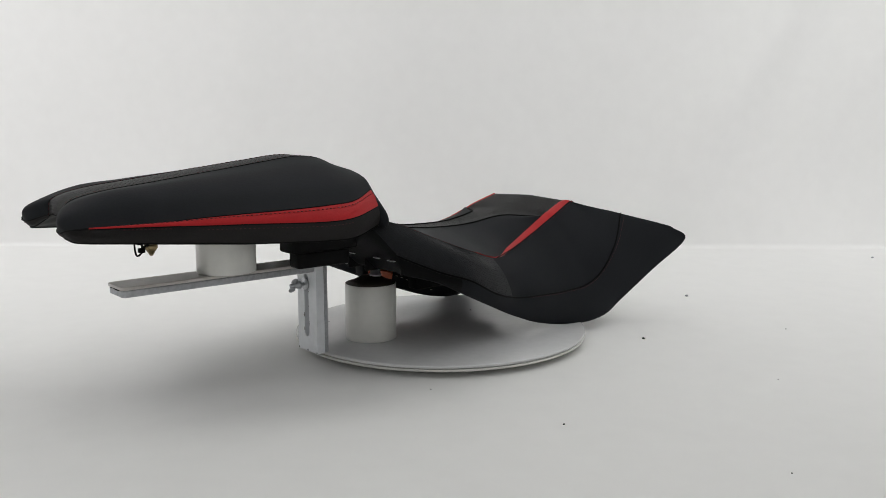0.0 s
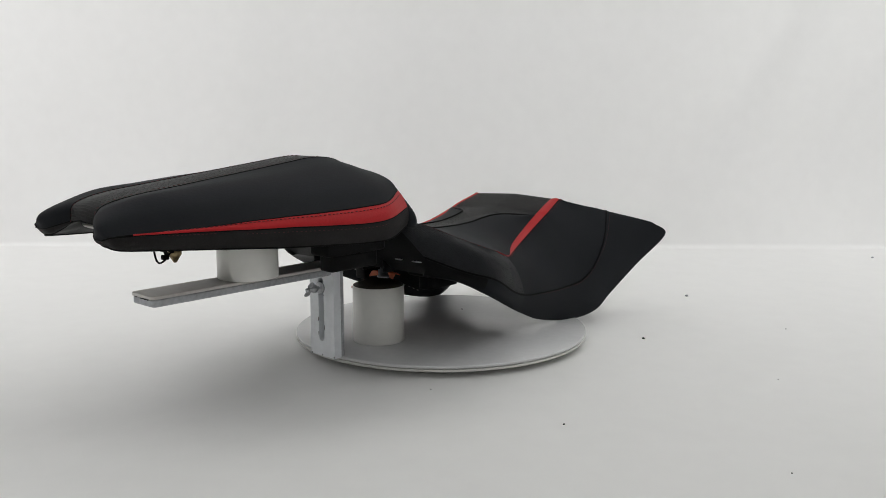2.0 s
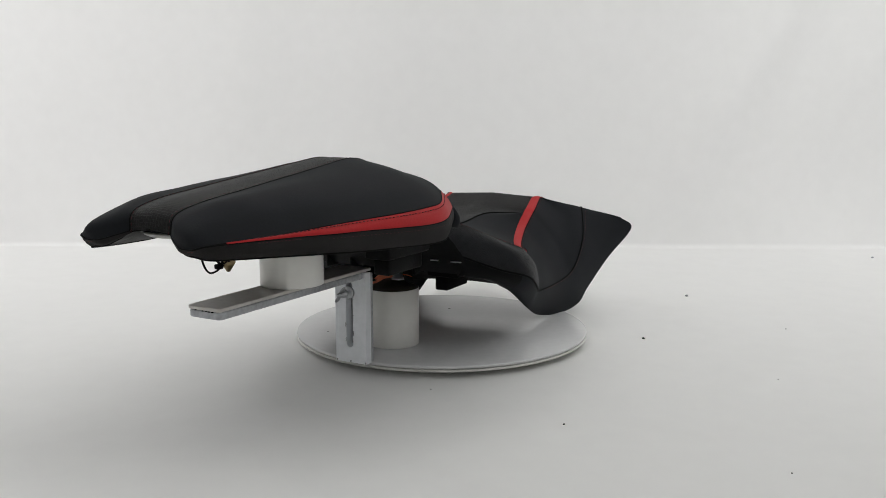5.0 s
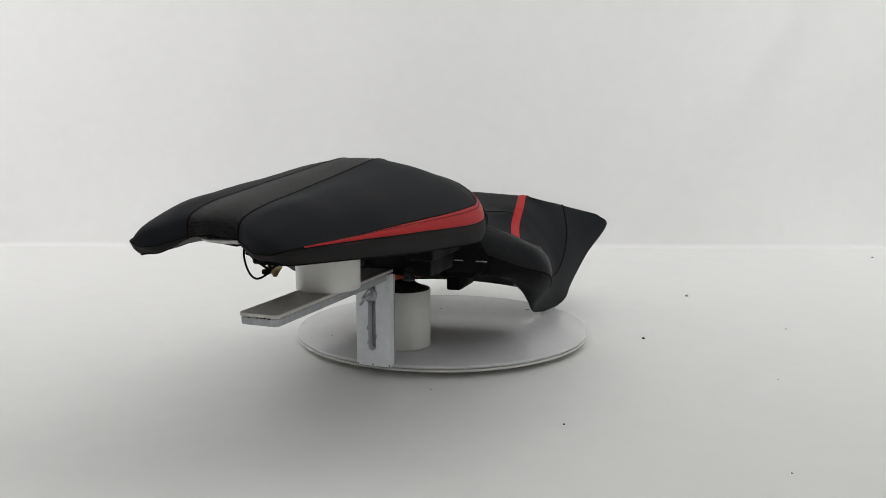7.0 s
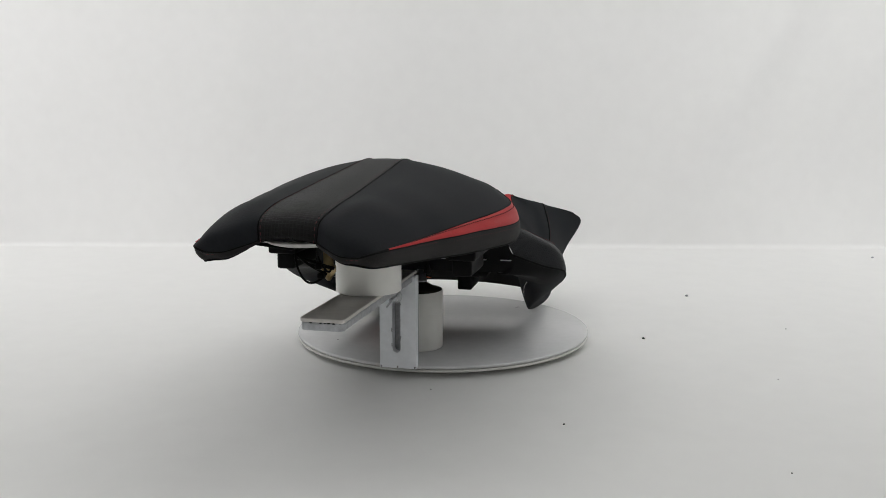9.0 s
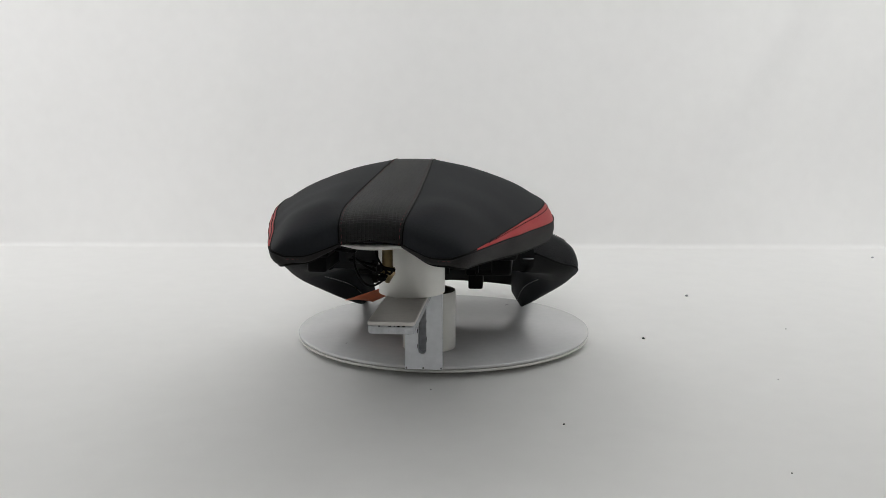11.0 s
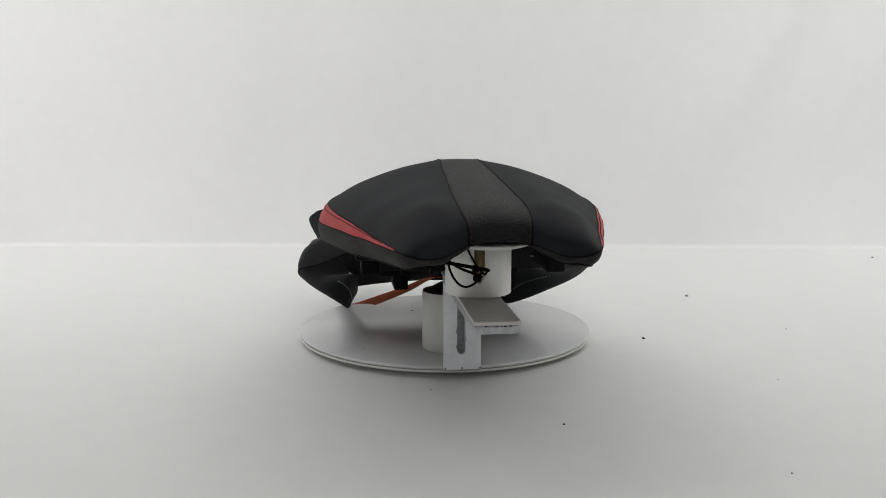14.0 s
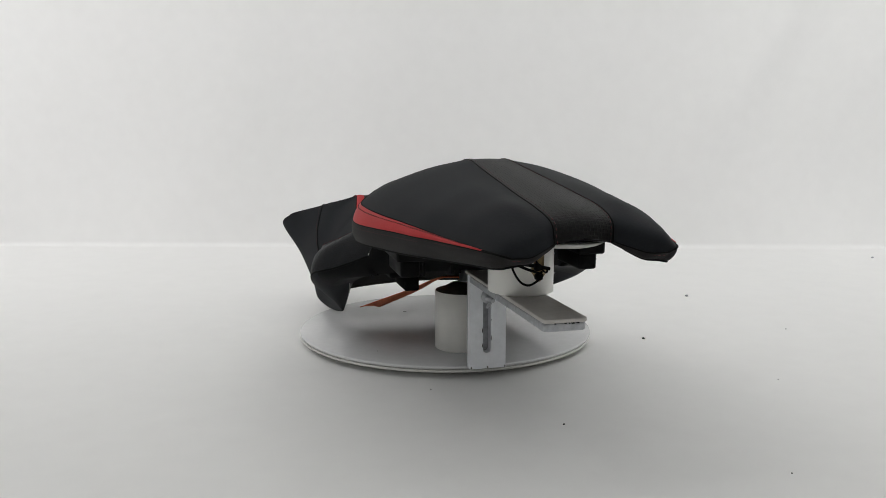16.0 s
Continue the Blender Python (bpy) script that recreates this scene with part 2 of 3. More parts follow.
def turntable():
    t = thing("turntable", "round white turntable of two thin boards", "turntable")
    part("top_board", lathe([(0, 0), (0.1717, 0), (0.1730, -0.0010), (0.1730, -0.0030), (0.1717, -0.0036), (0, -0.0036)], n=128), DISC, t)
    part("lower_board", lathe([(0, -0.0042), (0.1717, -0.0042), (0.1734, -0.0050), (0.1734, -0.0062), (0.1722, -0.0070), (0, -0.0070)], n=128), DISC_EDGE, t, "cream-edged lower board")
    for x, y, sx, sy, a in ((0.0746, 0.114, 0.0034, 0.0007, 25), (-0.033, 0.079, 0.0024, 0.0008, -20), (-0.10, -0.095, 0.0012, 0.0005, 60)):
        bm = lathe([(0, 0.0004), (0.8, 0.0003), (1, 0.0001), (0, 0.0001)], n=12)
        bm.transform(Matrix.Translation((x, y, 0.0001)) @ Matrix.Rotation(radians(a), 4, "Z") @ Matrix.Diagonal((sx, sy, 1, 1)))
        part("scuff", bm, SPECK, t, "small dark scuff")
    for ob in t.children:
        ob.data.transform(Matrix.Translation((0.0002, -0.0050, 0)))
    part("base", lathe([(0, -0.0072), (0.13, -0.0072), (0.13, FLOOR_Z), (0, FLOOR_Z)], n=64), PAINT, t)
    return t


def support_bracket():
    t = thing("support_bracket", "white painted metal bracket with slotted upright and flat arm", "bracket")
    # the slotted upright
    x0, x1, y0, y1, xs, r = -0.0222, 0.0150, -0.1895, -0.1800, -0.0048, 0.0042
    zl, zh = 0.020, 0.080
    bm = bmesh.new()
    hole = [(xs + r * math.cos(a), zh + r * math.sin(a)) for a in (math.pi * k / 8 for k in range(9))] + [(xs + r * math.cos(a), zl + r * math.sin(a)) for a in (math.pi + math.pi * k / 8 for k in range(9))]
    outer = []
    for x, z in hole:
        # the rim point opposite each hole point
        dx, dz = x - xs, (z - zh if z > 0.05 else z - zl)
        a = math.atan2(dz, dx)
        if abs(math.cos(a)) > 0.75:
            outer.append((x1 if dx > 0 else x0, z + dz))
        else:
            outer.append((x1 if dx > 0.002 else x0 if dx < -0.002 else xs, 0.0945 if dz > 0 else 0.0))
    ring = []
    for y in (y0, y1):
        ring.append(([bm.verts.new((x, y, z)) for x, z in hole], [bm.verts.new((x, y, z)) for x, z in outer]))
    n = len(hole)
    for k in range(n):
        q = (k + 1) % n
        (h0, o0), (h1, o1) = ring
        bm.faces.new((h0[k], o0[k], o0[q], h0[q]))
        bm.faces.new((h1[q], o1[q], o1[k], h1[k]))
        bm.faces.new((h0[q], h1[q], h1[k], h0[k]))
        bm.faces.new((o0[k], o1[k], o1[q], o0[q]))
    bmesh.ops.recalc_face_normals(bm, faces=bm.faces[:])
    part("upright", bm, GREY_PAINT, t, "slotted upright with chipped white paint", smooth=False)
    part("backing_plate", box(x0 + 0.0004, x1 - 0.0003, -0.1792, -0.1752, 0.0005, 0.0935, 0.0006), SLOT_PAINT, t, "grey primed backing plate")
    # the flat arm, folded double
    part("arm", plate(-0.0235, 0.0128, -0.3915, -0.176, 0.0953, 0.0985, 0.004, 0.0008), ARM_PAINT, t, "flat arm with worn white paint, the seat's shade and reflection put into its colour", smooth=False)
    part("arm_fold", plate(-0.0232, 0.0122, -0.3905, -0.19, 0.0884, 0.0951, 0.0045, 0.0014), SLOT_PAINT, t, "grey folded underside with chipped edge", smooth=False)
    rng = random.Random(9)
    for k in range(6):
        x = -0.019 + 0.026 * rng.random()
        part("paint_chip", box(x, x + 0.0008 + 0.003 * rng.random(), -0.3917, -0.3900, 0.0948 - 0.0003 * rng.random(), 0.0953, 0.0001, segments=1), PIPING, t)
    # chipped edges round the slot and along the upright's side
    rng = random.Random(4)
    for k in range(10):
        z = 0.018 + 0.062 * rng.random()
        w = 0.0003 + 0.0004 * rng.random()
        side = xs + r + 0.0002 if rng.random() < 0.7 else xs - r - w - 0.0002
        part("paint_chip", box(side, side + w, y0 - 0.00035, y0 + 0.001, z, z + 0.0008 + 0.0045 * rng.random() ** 2, 0.0001, segments=1), PIPING, t, "dark chip in the paint")
    for x in (-0.0215, -0.0045, 0.0135):
        part("paint_chip", box(x, x + 0.0012, y0 - 0.0004, y0 + 0.0006, 0.0004, 0.0022, 0.0002, segments=1), PIPING, t)
    # wing nut
    m = Matrix.Translation((xs, -0.1897, 0.0735)) @ Matrix.Rotation(math.pi / 2, 4, "X")
    part("washer", lathe([(0, 0.002), (0.0062, 0.002), (0.0065, 0.0016), (0.0065, 0), (0, 0)], n=24, m=m), STEEL, t)
    part("bolt", lathe([(0, 0.0195)] + [(0.0020 - 0.0003 * (k % 2), 0.0190 - 0.0008 * k) for k in range(21)] + [(0, 0.002)], n=16, m=m), STEEL, t, "threaded zinc bolt")
    nut = part("wing_nut", lathe([(0, 0.0150), (0.0028, 0.0150), (0.0033, 0.012), (0.0042, 0.0105), (0.0045, 0.0075), (0, 0.0075)], n=16, m=m), STEEL, t)
    for s in (-1, 1):
        w = Matrix.Translation((xs, -0.2020, 0.0735)) @ Matrix.Rotation(radians(-58), 4, "Y") @ Matrix.Translation((s * 0.0058, -0.003, 0))
        bm = lathe([(0, 0.0007), (0.0034, 0.0007), (0.0040, 0), (0.0034, -0.0007), (0, -0.0007)], n=16, m=w)
        part("wing", bm, STEEL, nut)
    return t


def pipe(name, label, x, y, z0, z1, r, cap):
    t = thing(name, label, "pipe")
    part("tube", lathe([(r - 0.003, z0), (r - 0.0004, z0), (r, z0 + 0.0004), (r, z1 - 0.0004), (r - 0.0004, z1), (r - 0.003, z1), (r - 0.003, z0)], (x, y, 0), 72), PVC, t)
    if cap:
        part("cap", lathe([(0, z1 + 0.0085), (0.011, z1 + 0.008), (r - 0.009, z1 + 0.0028), (r - 0.0006, z1 + 0.0002), (r - 0.0031, z1 - 0.004), (0, z1 - 0.004)], (x, y, 0), 48), POT_TOP, t, "dark brown cap")
        part("bolt", lathe([(0, z1 + 0.030), (0.0035, z1 + 0.030), (0.0035, z1 + 0.017), (0.0058, z1 + 0.0168), (0.0058, z1 + 0.0105), (0.0068, z1 + 0.0103), (0.0068, z1 + 0.0075), (0, z1 + 0.0075)], (x + 0.004, y + 0.004, 0), 20), STEEL, t, "zinc bolt")
    return t


def blend(a, b, f, up=0.0):
    """The line a share f of the way from rail a to rail b, lifted by up."""
    return [tuple(p + (q - p) * f + (up if k == 2 else 0) for k, (p, q) in enumerate(zip(u, v))) for u, v in zip(a, b)]


# ---- the pillion seat: rails from rear to front, one half ----
P_MID = [(0, -0.4375, 0.1665), (0, -0.431, 0.180), (0, -0.408, 0.1875), (0, -0.36, 0.1935), (0, -0.32, 0.1985), (0, -0.285, 0.2025), (0, -0.248, 0.207), (0, -0.208, 0.2105), (0, -0.182, 0.208), (0, -0.156, 0.1985)]
P_SEAM = [(0.022, -0.4355, 0.1640), (0.023, -0.431, 0.178), (0.0248, -0.405, 0.1857), (0.0245, -0.36, 0.1915), (0.0232, -0.32, 0.1965), (0.022, -0.285, 0.2007), (0.0205, -0.248, 0.2053), (0.0185, -0.208, 0.2098), (0.019, -0.182, 0.2075), (0.019, -0.158, 0.1975)]
P_TOP = [(0.0580, -0.4485, 0.1572), (0.0685, -0.4415, 0.1600), (0.079, -0.405, 0.1615), (0.0885, -0.367, 0.163), (0.097, -0.338, 0.165), (0.105, -0.306, 0.1665), (0.114, -0.272, 0.168), (0.121, -0.235, 0.170), (0.121, -0.205, 0.1725), (0.103, -0.173, 0.180)]
P_BOT = [(0.0582, -0.4488, 0.1568), (0.0690, -0.4418, 0.1596), (0.0815, -0.405, 0.1595), (0.0925, -0.367, 0.1588), (0.102, -0.338, 0.158), (0.111, -0.306, 0.1575), (0.121, -0.272, 0.1565), (0.130, -0.235, 0.156), (0.1295, -0.207, 0.158), (0.1165, -0.1735, 0.1645)]
P_HEM = [(0.0540, -0.4425, 0.1505), (0.0640, -0.4360, 0.1482), (0.0725, -0.405, 0.1458), (0.085, -0.367, 0.1435), (0.0965, -0.338, 0.142), (0.106, -0.306, 0.140), (0.116, -0.272, 0.139), (0.126, -0.235, 0.138), (0.1275, -0.207, 0.139), (0.1135, -0.172, 0.146)]
P_SWELL = (0, 0, 0.0095, 0.0091, 0.0082, 0.0069, 0.0062, 0.0060, 0.0062, 0.0045)
P_BOW = (0, 0, 0, 0, 0, 0, 0, 0, 0.002, 0.005)
P_M1 = [(0.032, -0.4420, 0.1605), (0.037, -0.4405, 0.1745)] + [(x, y + 0.7 * w, z + s) for (x, y, z), s, w in zip(blend(P_SEAM, P_TOP, 0.36), P_SWELL, P_BOW)][2:]
P_M2 = [(0.0440, -0.4478, 0.1570), (0.0555, -0.4455, 0.1690)] + [(x, y + w, z + s) for (x, y, z), s, w in zip(blend(P_SEAM, P_TOP, 0.74), P_SWELL, P_BOW)][2:]
P_TAIL_TOP = [P_SEAM[0], P_M1[0], P_M2[0], P_BOT[0]]
P_TAIL_HEM = [(0.0222, -0.4335, 0.1633), (0.0315, -0.4375, 0.1575), (0.0425, -0.4420, 0.1520), P_HEM[0]]
P_TAIL_IN = [(0.0220, -0.4200, 0.1640), (0.0300, -0.4180, 0.1635), (0.0420, -0.4150, 0.1560), (0.0560, -0.4200, 0.1495)]
P_UNDER = [(0.030, -0.436, 0.1645), (0.036, -0.428, 0.163), (0.036, -0.405, 0.162), (0.036, -0.367, 0.160), (0.036, -0.338, 0.154), (0.036, -0.306, 0.152), (0.036, -0.272, 0.150), (0.036, -0.235, 0.149), (0.036, -0.205, 0.148), (0.036, -0.168, 0.147)]


def pillion_seat():
    t = thing("pillion_seat", "black vinyl pillion seat with red side stripes and carbon-look middle", "motorcycle seat")
    PLACE[0] = PILLION_AT
    part("middle_panel", loft([flip(P_SEAM), P_MID, P_SEAM], 70, 10), CARBON, t, "carbon-look embossed middle panel")
    for mir in (False, True):
        part("side_panel", loft([P_SEAM, P_M1, P_M2, P_TOP], 70, 8, (), mir), VINYL, t, "smooth black vinyl side panel")
        part("side_stripe", loft([P_TOP, P_BOT], 60, 5, (0.0014,), mir, 1.35), RED, t, "red vinyl stripe")
        part("lower_trim", loft([P_BOT, P_HEM], 70, 6, (0.0022,), mir, flat_start=True), TRIM, t, "dark stitched lower trim")
        part("tail_trim", loft([P_TAIL_TOP, P_TAIL_HEM], 24, 6, (0.0018,), mir, flat_end=True), TRIM, t, "dark stitched trim round the tail")
        stitches(blend(P_TAIL_TOP, P_TAIL_HEM, 0.3)[1:], 0.0036, 0.0023, 0.0003, DARK_THREAD, t, lift=0.0006, mirror=mir, face=(0.1, -0.9, -0.2))
        cord(P_TAIL_TOP, 0.0005, PIPING, t, mirror=mir)
        cord(P_SEAM, 0.0006, PIPING, t, mirror=mir)
        cord(P_TOP, 0.0006, PIPING, t, mirror=mir)
        cord(P_BOT, 0.0005, PIPING, t, mirror=mir)
        cord([P_MID[0], *P_TAIL_HEM, *P_HEM[1:]], 0.0008, PIPING, t, "hem", mirror=mir)
        stitches([(x - 0.0024, y, z + 0.0004) for x, y, z in P_SEAM[:9]], 0.0046, 0.0027, 0.00026, RED_THREAD, t, mirror=mir)
        stitches(blend(P_TOP, P_BOT, 0.27)[2:], 0.0036, 0.0025, 0.0005, DARK_THREAD, t, lift=0.0014, mirror=mir)
        stitches(blend(P_BOT, P_HEM, 0.3)[2:], 0.0036, 0.0023, 0.00032, RED_THREAD, t, lift=0.0024, mirror=mir)
        stitches(blend(P_BOT, P_HEM, 0.2)[2:4], 0.0033, 0.0022, 0.00035, RED_THREAD, t, lift=0.002, mirror=mir)
        part("tail_base", loft([P_TAIL_HEM, P_TAIL_IN], 20, 5, (0.0,), mir), PLASTIC, t)
        # stepped mount under the front corner
        s = -1 if mir else 1
        for x0, x1, y0, y1, z0, z1 in ((0.072, 0.099, -0.258, -0.186, 0.1235, 0.146), (0.076, 0.094, -0.250, -0.192, 0.108, 0.124)):
            part("mount", box(*sorted((s * x0, s * x1)), y0, y1, z0, z1, 0.0025), PLASTIC, t, "black plastic mounting block")
    part("front_panel", loft([flip([P_HEM[-1], P_BOT[-1], P_TOP[-1], P_M2[-1], P_M1[-1], P_SEAM[-1]]) + [P_MID[-1], P_SEAM[-1], P_M1[-1], P_M2[-1], P_TOP[-1], P_BOT[-1], P_HEM[-1]],
                              [(x, -0.146 - 0.016 * (x / 0.12) ** 2, 0.146) for x in (-0.116, -0.115, -0.10, -0.078, -0.048, -0.018, 0, 0.018, 0.048, 0.078, 0.10, 0.115, 0.116)]], 60, 8, (-0.004,)), VINYL, t)
    part("seat_base", loft([flip(P_HEM), flip(P_UNDER), P_UNDER, P_HEM], 40, 6, (-0.001, 0.0, -0.001)), PLASTIC, t, "black plastic seat base")
    bm = lathe([(0, 0)] + [(math.sin(a), 1 - math.cos(a)) for a in (math.pi / 2 * k / 8 for k in range(1, 9))] + [(0.9, 1.1), (0, 1.1)], n=48)
    bm.transform(Matrix.Translation((-0.001, -0.375, 0.1545)) @ Matrix.Diagonal((0.037, 0.058, 0.0075, 1)))
    part("foam_edge", bm, BASE_PALE, t, "pale foam and base showing at the rear")
    # locking pin with its tied wires
    pin = part("locking_pin", lathe([(0, 0.155), (0.0042, 0.155), (0.0042, 0.133), (0.006, 0.1325), (0.0062, 0.128), (0.0045, 0.1255), (0.0015, 0.1205), (0, 0.1205)], (-0.002, -0.352, 0), 24), BRASS, t, "dull brass locking pin")
    for pts, r in (
        ([(-0.026, -0.356, 0.155), (-0.0275, -0.358, 0.138), (-0.022, -0.36, 0.1245), (-0.014, -0.361, 0.1195), (-0.005, -0.36, 0.1235), (-0.002, -0.359, 0.13)], 0.0009),
        ([(-0.030, -0.352, 0.141), (-0.018, -0.355, 0.1335), (-0.006, -0.359, 0.129), (-0.001, -0.359, 0.1265)], 0.0011),
        ([(-0.034, -0.345, 0.137), (-0.02, -0.35, 0.1355), (-0.004, -0.358, 0.1335), (0.005, -0.358, 0.1315)], 0.0014),
        ([(-0.014, -0.352, 0.153), (-0.009, -0.358, 0.142), (-0.004, -0.36, 0.134), (0.001, -0.36, 0.129), (0.004, -0.358, 0.133)], 0.0008),
    ):
        part("wire", tube(pts, r), PIPING, t, "thin black wire")
    part("cable_tie", box(-0.008, -0.002, -0.363, -0.357, 0.1235, 0.128, 0.0012), PIPING, t)
    part("cable_tie", box(-0.009, -0.004, -0.364, -0.358, 0.131, 0.1365, 0.0012), PIPING, t)
    part("latch_lath", box(-0.0875, -0.024, -0.372, -0.362, 0.1495, 0.1510, 0.0005, Matrix.Translation((-0.05, 0, 0.15)) @ Matrix.Rotation(radians(6), 4, "Y") @ Matrix.Translation((0.05, 0, -0.15))), PLASTIC, t)
    PLACE[0] = Matrix()
    return t


# ---- the rider seat ----
R_MID = [(0, -0.20, 0.150), (0, -0.14, 0.135), (0, -0.09, 0.127), (0, -0.04, 0.1215), (0, 0, 0.120), (0, 0.03, 0.121), (0, 0.068, 0.1250), (0, 0.103, 0.1328), (0, 0.124, 0.1383), (0, 0.152, 0.1465), (0, 0.160, 0.1460), (0, 0.164, 0.143)]
R_PIPE = [(0.018, -0.20, 0.150), (0.018, -0.14, 0.136), (0.018, -0.09, 0.1275), (0.018, -0.04, 0.122), (0.019, 0, 0.1205), (0.020, 0.035, 0.1217), (0.028, 0.080, 0.1280), (0.0660, 0.1075, 0.1272), (0.0645, 0.121, 0.1330), (0.0595, 0.1525, 0.1435), (0.063, 0.156, 0.143), (0.063, 0.160, 0.1415)]
R_IN = [(0.09, -0.185, 0.150), (0.108, -0.15, 0.145), (0.131, -0.115, 0.128), (0.147, -0.085, 0.115), (0.125, -0.028, 0.0995), (0.088, 0.028, 0.1012), (0.0715, 0.075, 0.1137), (0.0660, 0.1075, 0.1272), (0.0645, 0.121, 0.1330), (0.0595, 0.1525, 0.1435), (0.063, 0.156, 0.143), (0.063, 0.160, 0.1415)]
R_OUT = [(0.09, -0.185, 0.150), (0.108, -0.15, 0.145), (0.131, -0.115, 0.128), (0.147, -0.085, 0.115), (0.1262, -0.028, 0.0992), (0.099, 0.025, 0.101), (0.0830, 0.073, 0.1110), (0.0762, 0.1115, 0.1247), (0.0745, 0.127, 0.1312), (0.0685, 0.159, 0.1428), (0.0715, 0.162, 0.1425), (0.072, 0.166, 0.140)]
R_SEAM = [(0.112, -0.153, 0.113), (0.14, -0.125, 0.098), (0.160, -0.098, 0.088), (0.152, -0.055, 0.068), (0.130, 0, 0.052), (0.123, 0.046, 0.047), (0.117, 0.095, 0.044), (0.117, 0.138, 0.047), (0.119, 0.165, 0.062), (0.118, 0.190, 0.092), (0.108, 0.212, 0.1235), (0.103, 0.219, 0.1262)]
R_HEM = [(0.108, -0.142, 0.093), (0.133, -0.118, 0.085), (0.141, -0.085, 0.0680), (0.1275, -0.035, 0.0460), (0.1165, 0.012, 0.0265), (0.1070, 0.066, 0.0090), (0.1135, 0.125, 0.0016), (0.1230, 0.165, 0.0070), (0.1250, 0.196, 0.023), (0.136, 0.245, 0.0575), (0.1545, 0.2825, 0.0945), (0.1440, 0.268, 0.110)]
R_LOW = [(0.098, -0.138, 0.092), (0.098, -0.110, 0.086), (0.096, -0.075, 0.081), (0.094, -0.03, 0.077), (0.092, 0.02, 0.070), (0.091, 0.084, 0.036), (0.0930, 0.120, 0.0140), (0.102, 0.160, 0.0190), (0.103, 0.196, 0.031), (0.116, 0.240, 0.066), (0.136, 0.270, 0.095), (0.136, 0.262, 0.105)]


R_FLANK = [(x + w * 0.7, y - w * 0.3, z + w * 0.6) for (x, y, z), w in zip(blend(R_OUT, R_SEAM, 0.5), (0.004, 0.006, 0.009, 0.009, 0.007, 0.006, 0.006, 0.006, 0.004, 0.002, 0.0, 0.0))]
R_SOLE = [(x, y, z - w) for (x, y, z), w in zip(blend(R_HEM, R_LOW, 0.5), (0.001, 0.001, 0.002, 0.003, 0.006, 0.007, 0.0062, 0.0040, 0.003, 0.003, 0.001, 0.001))]
R_SKIN = [R_OUT, R_FLANK, R_SEAM, R_HEM, R_SOLE, R_LOW]


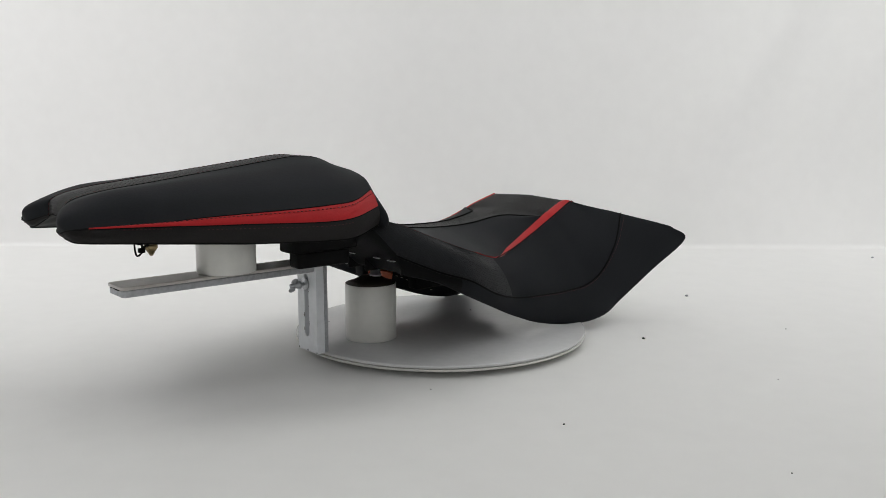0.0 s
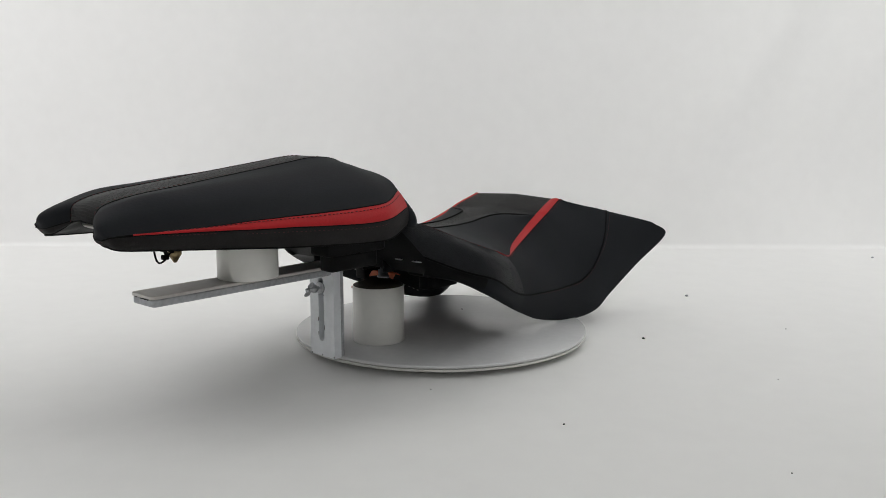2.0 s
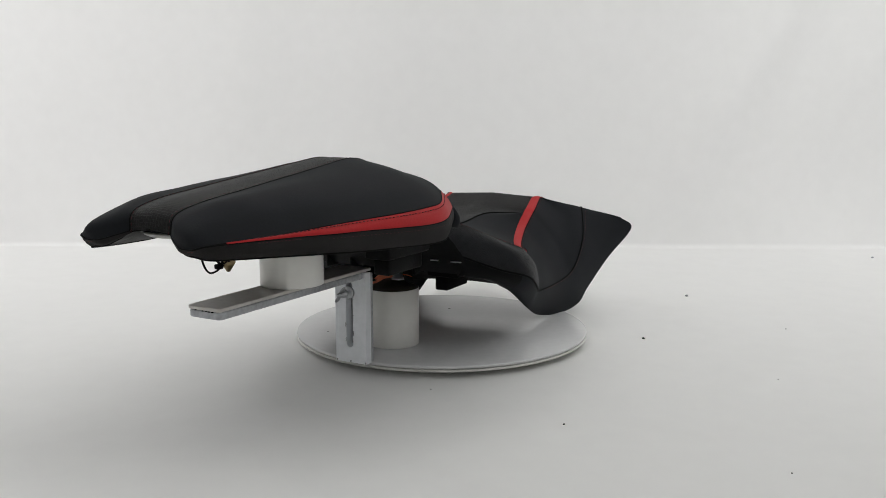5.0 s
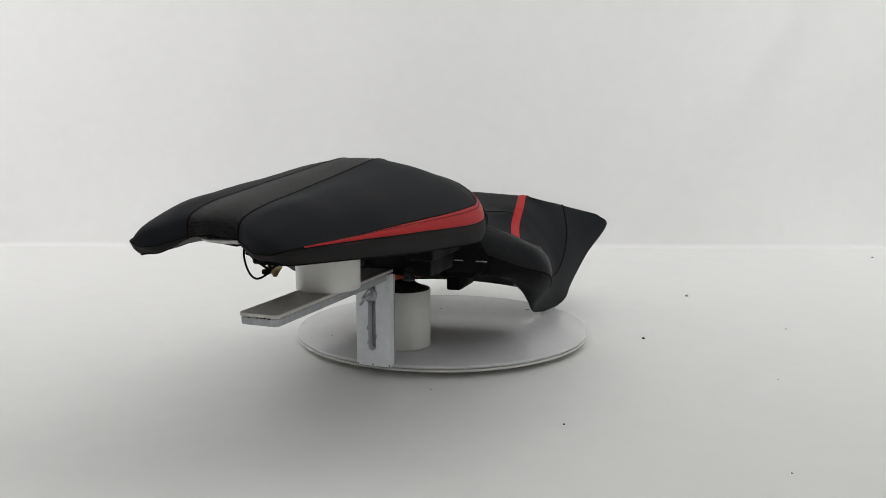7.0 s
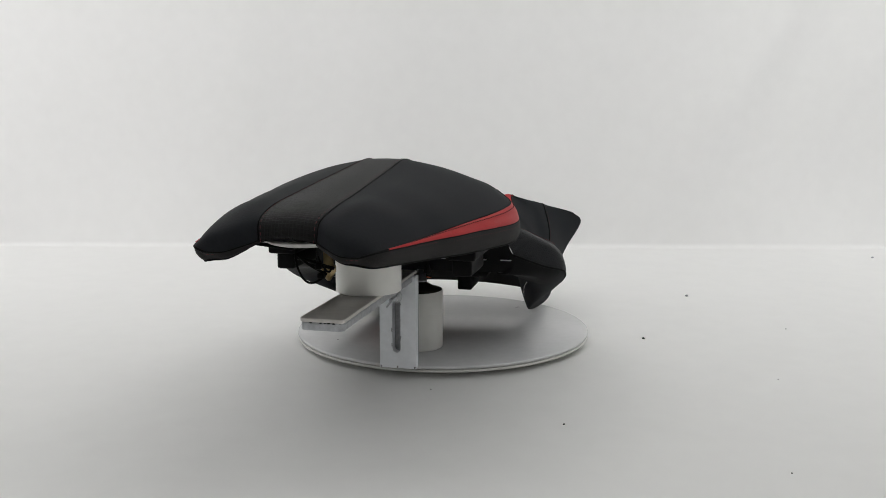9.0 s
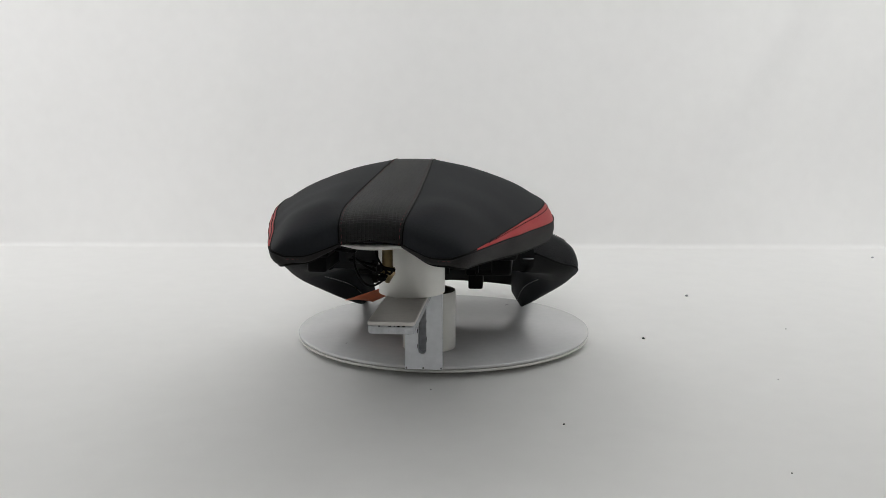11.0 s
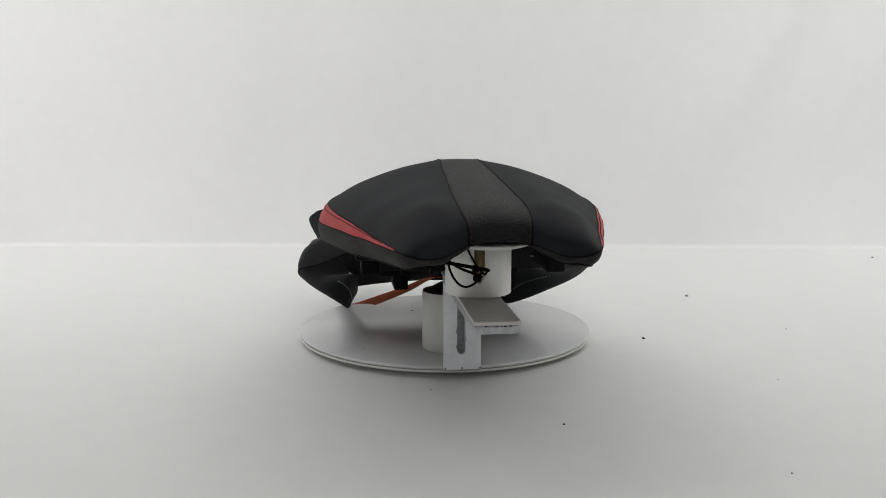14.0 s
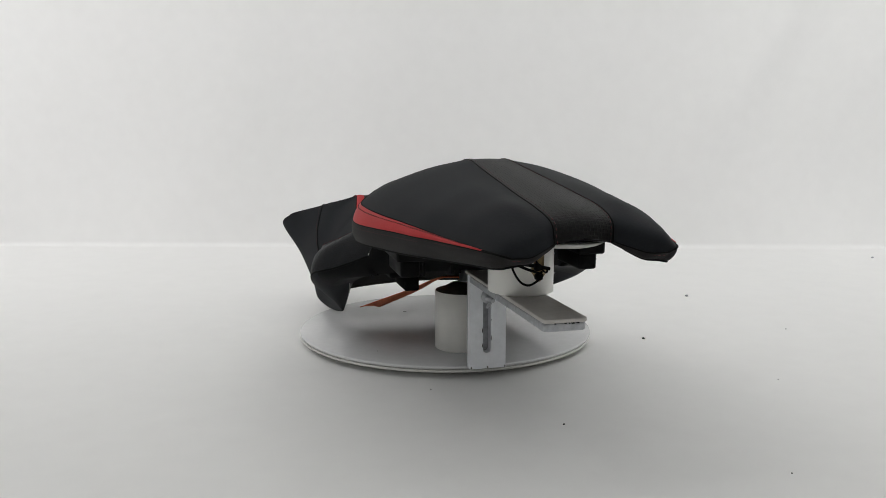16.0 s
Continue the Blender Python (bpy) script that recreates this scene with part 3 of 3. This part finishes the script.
def rider_seat():
    t = thing("rider_seat", "black vinyl rider seat with red diagonal stripes and drooping side flaps", "motorcycle seat")
    PLACE[0] = RIDER_AT
    part("middle_panel", loft([flip(R_PIPE), R_MID, R_PIPE], 80, 8, (0.0, 0.0)), CARBON, t, "carbon-look embossed middle panel")
    for mir in (False, True):
        part("thigh_pad", loft([R_PIPE, R_IN], 60, 10, (0.003,), mir, 0, 7), VINYL, t, "smooth black vinyl pad")
        part("diagonal_stripe", loft([R_IN, R_OUT], 56, 5, (0.0012,), mir, 2, 11), RED, t, "red vinyl stripe")
        part("side_grip", loft(R_SKIN, 40, 8, (), mir, 0, 3.8, j0=0, j1=2), GRIP, t, "carbon-look side grip")
        part("flank_panel", loft(R_SKIN, 50, 8, (), mir, 3.8, 11, j0=0, j1=2), VINYL, t, "smooth black vinyl flank")
        part("tray_side", loft(R_SKIN, 20, 8, (), mir, 0, 1.7, j0=2, j1=3), PLASTIC, t)
        flap = part("flap", loft(R_SKIN, 70, 8, (), mir, 1.7, 11, j0=2, j1=5), VINYL, t, "smooth black vinyl flap")
        part("tray_floor", loft(R_SKIN, 20, 8, (), mir, 0, 1.7, j0=3, j1=5), PLASTIC, t)
        part("front_lining", loft([[R_MID[-1], R_OUT[-1], R_SEAM[-1], R_HEM[-1]], [(0, 0.172, 0.12), (0.066, 0.177, 0.112), (0.092, 0.222, 0.10), (0.136, 0.262, 0.105)], [(0, 0.165, 0.075), (0.07, 0.165, 0.07), (0.09, 0.195, 0.06), (0.116, 0.240, 0.066)]], 20, 4, (0.001, 0.001), mir), VINYL, t)
        cord(R_SEAM, 0.0011, PIPING, t, mirror=mir)
        cord(R_PIPE[:8], 0.0013, PIPING, t, mirror=mir)
        cord(R_OUT[4:], 0.0005, PIPING, t, mirror=mir)
        stitches([(x + 0.0008, y, z) for x, y, z in R_IN[1:5]], 0.0036, 0.0026, 0.0003, DARK_THREAD, t, lift=0.0001, mirror=mir)
        stitches(blend(R_OUT, R_SEAM, 0.025)[4:10], 0.0036, 0.0024, 0.0003, DARK_THREAD, t, lift=0.001, mirror=mir)
        stitches(blend(R_SEAM, R_HEM, 0.06)[2:11], 0.0038, 0.0024, 0.0003, DARK_THREAD, t, lift=0.001, mirror=mir)
        stitches(R_SOLE[2:6], 0.0085, 0.0042, 0.0006, GREY_THREAD, flap, "staple_row", lift=0.0008, mirror=mir, face=(0, -0.8, -0.6))
        s = -1 if mir else 1
        part("base_block", box(*sorted((s * 0.042, s * 0.058)), -0.083, -0.034, 0.0605, 0.082, 0.002), PLASTIC, t)
        part("base_step", box(*sorted((s * 0.040, s * 0.078)), -0.098, -0.025, 0.0785, 0.086, 0.002), PLASTIC, t)
        part("base_lug", box(*sorted((s * 0.074, s * 0.084)), -0.012, 0.004, 0.066, 0.080, 0.002), PLASTIC, t)
        for x, w in () if mir else ((0.100, 0.011), (0.077, 0.009), (0.036, 0.008)):
            part("clip", box(*sorted((s * x, s * (x + w))), -0.1575, -0.1545, 0.1075, 0.1083, 0.0002, segments=1), STEEL, t, "thin steel clip")
        for x in (0.022, 0.052):
            part("tray_rib", box(*sorted((s * x, s * (x + 0.003))), -0.150, -0.10, 0.0895, 0.104, 0.0008), PLASTIC, t)
    part("base", loft([flip(R_LOW), R_LOW], 40, 12, (0.006,), False, 0, 5.2), PLASTIC, t, "black plastic seat base")
    part("rear_panel", loft([flip([R_LOW[0], R_HEM[0], R_SEAM[0], R_OUT[0], R_PIPE[0]]) + [R_PIPE[0], R_OUT[0], R_SEAM[0], R_HEM[0], R_LOW[0]],
                             [(x, -0.138, 0.092) for x in (-0.098, -0.098, -0.098, -0.08, -0.018, 0.018, 0.08, 0.098, 0.098, 0.098)]], 50, 6, (0.002,)), PLASTIC, t)
    part("foam_core", box(-0.094, 0.094, -0.140, -0.06, 0.094, 0.113, 0.004), PLASTIC, t)
    PLACE[0] = Matrix()
    return t


def orange_strap():
    """A thin strap clamped under the lower pipe's bolt, its free end drooping."""
    a = [(-0.008, -0.100, 0.0765), (-0.03, -0.090, 0.0745), (-0.06, -0.071, 0.0595), (-0.1106, -0.050, 0.0385)]
    b = [(0.004, -0.080, 0.0725), (-0.02, -0.062, 0.0690), (-0.045, -0.045, 0.052), (-0.083, -0.0235, 0.0315)]
    bm = loft([a, b], 30, 4, (0.0015,))
    ob = mesh_object("strap", bm, ORANGE)
    m = ob.modifiers.new("thickness", "SOLIDIFY")
    m.thickness, m.offset = 0.0009, 1
    return tagged(ob, "flat orange strap clamped on the lower pipe", "strap")


# ---- build ----
turn = [turntable(), support_bracket(), pillion_seat(), rider_seat(), orange_strap(),
        pipe("upper_pipe", "short white plastic pipe on the bracket arm", -0.0031, -0.2809, 0.0988, 0.150, 0.0289, False),
        pipe("lower_pipe", "short white plastic pipe with dark cap on the turntable", -0.0069, -0.1036, 0.0004, 0.0636, 0.0289, True)]


def crumbs():
    for x, y, r, squash in ((0.239, -0.019, 0.0019, 0.9), (0.358, 0.221, 0.0028, 0.2), (0.104, -0.305, 0.0011, 0.6), (-0.013, -0.21, 0.0008, 0.8),
                            (0.339, -0.179, 0.0008, 0.8), (0.428, 0.027, 0.0010, 0.7), (0.261, -0.407, 0.0008, 0.8), (0.80, 0.56, 0.0026, 0.35)):
        bm = bmesh.new()
        bmesh.ops.create_icosphere(bm, subdivisions=2, radius=r)
        for v in bm.verts:
            v.co *= 1 + 0.35 * noise.noise(v.co * 900 + Vector((x, y, 0)) * 50)
            v.co.y *= squash
            v.co.z *= 0.6
        bm.transform(Matrix.Translation((x, y, FLOOR_Z + r * 0.45)))
        tagged(mesh_object("crumb", bm, GREY_CRUMB if r > 0.0025 else SPECK), "tiny dark crumb lying on the white sheet", "crumb", "crumbs on the sheet")


crumbs()


def motions():
    rows = [(0.2 * k, pose(0, 0, 0, 0, 0, -49.43 + 4.09 * 0.2 * k - 0.0058 * (0.2 * k) ** 2)) for k in range(81)]
    for ob in turn:
        walk(ob, rows)


motions()
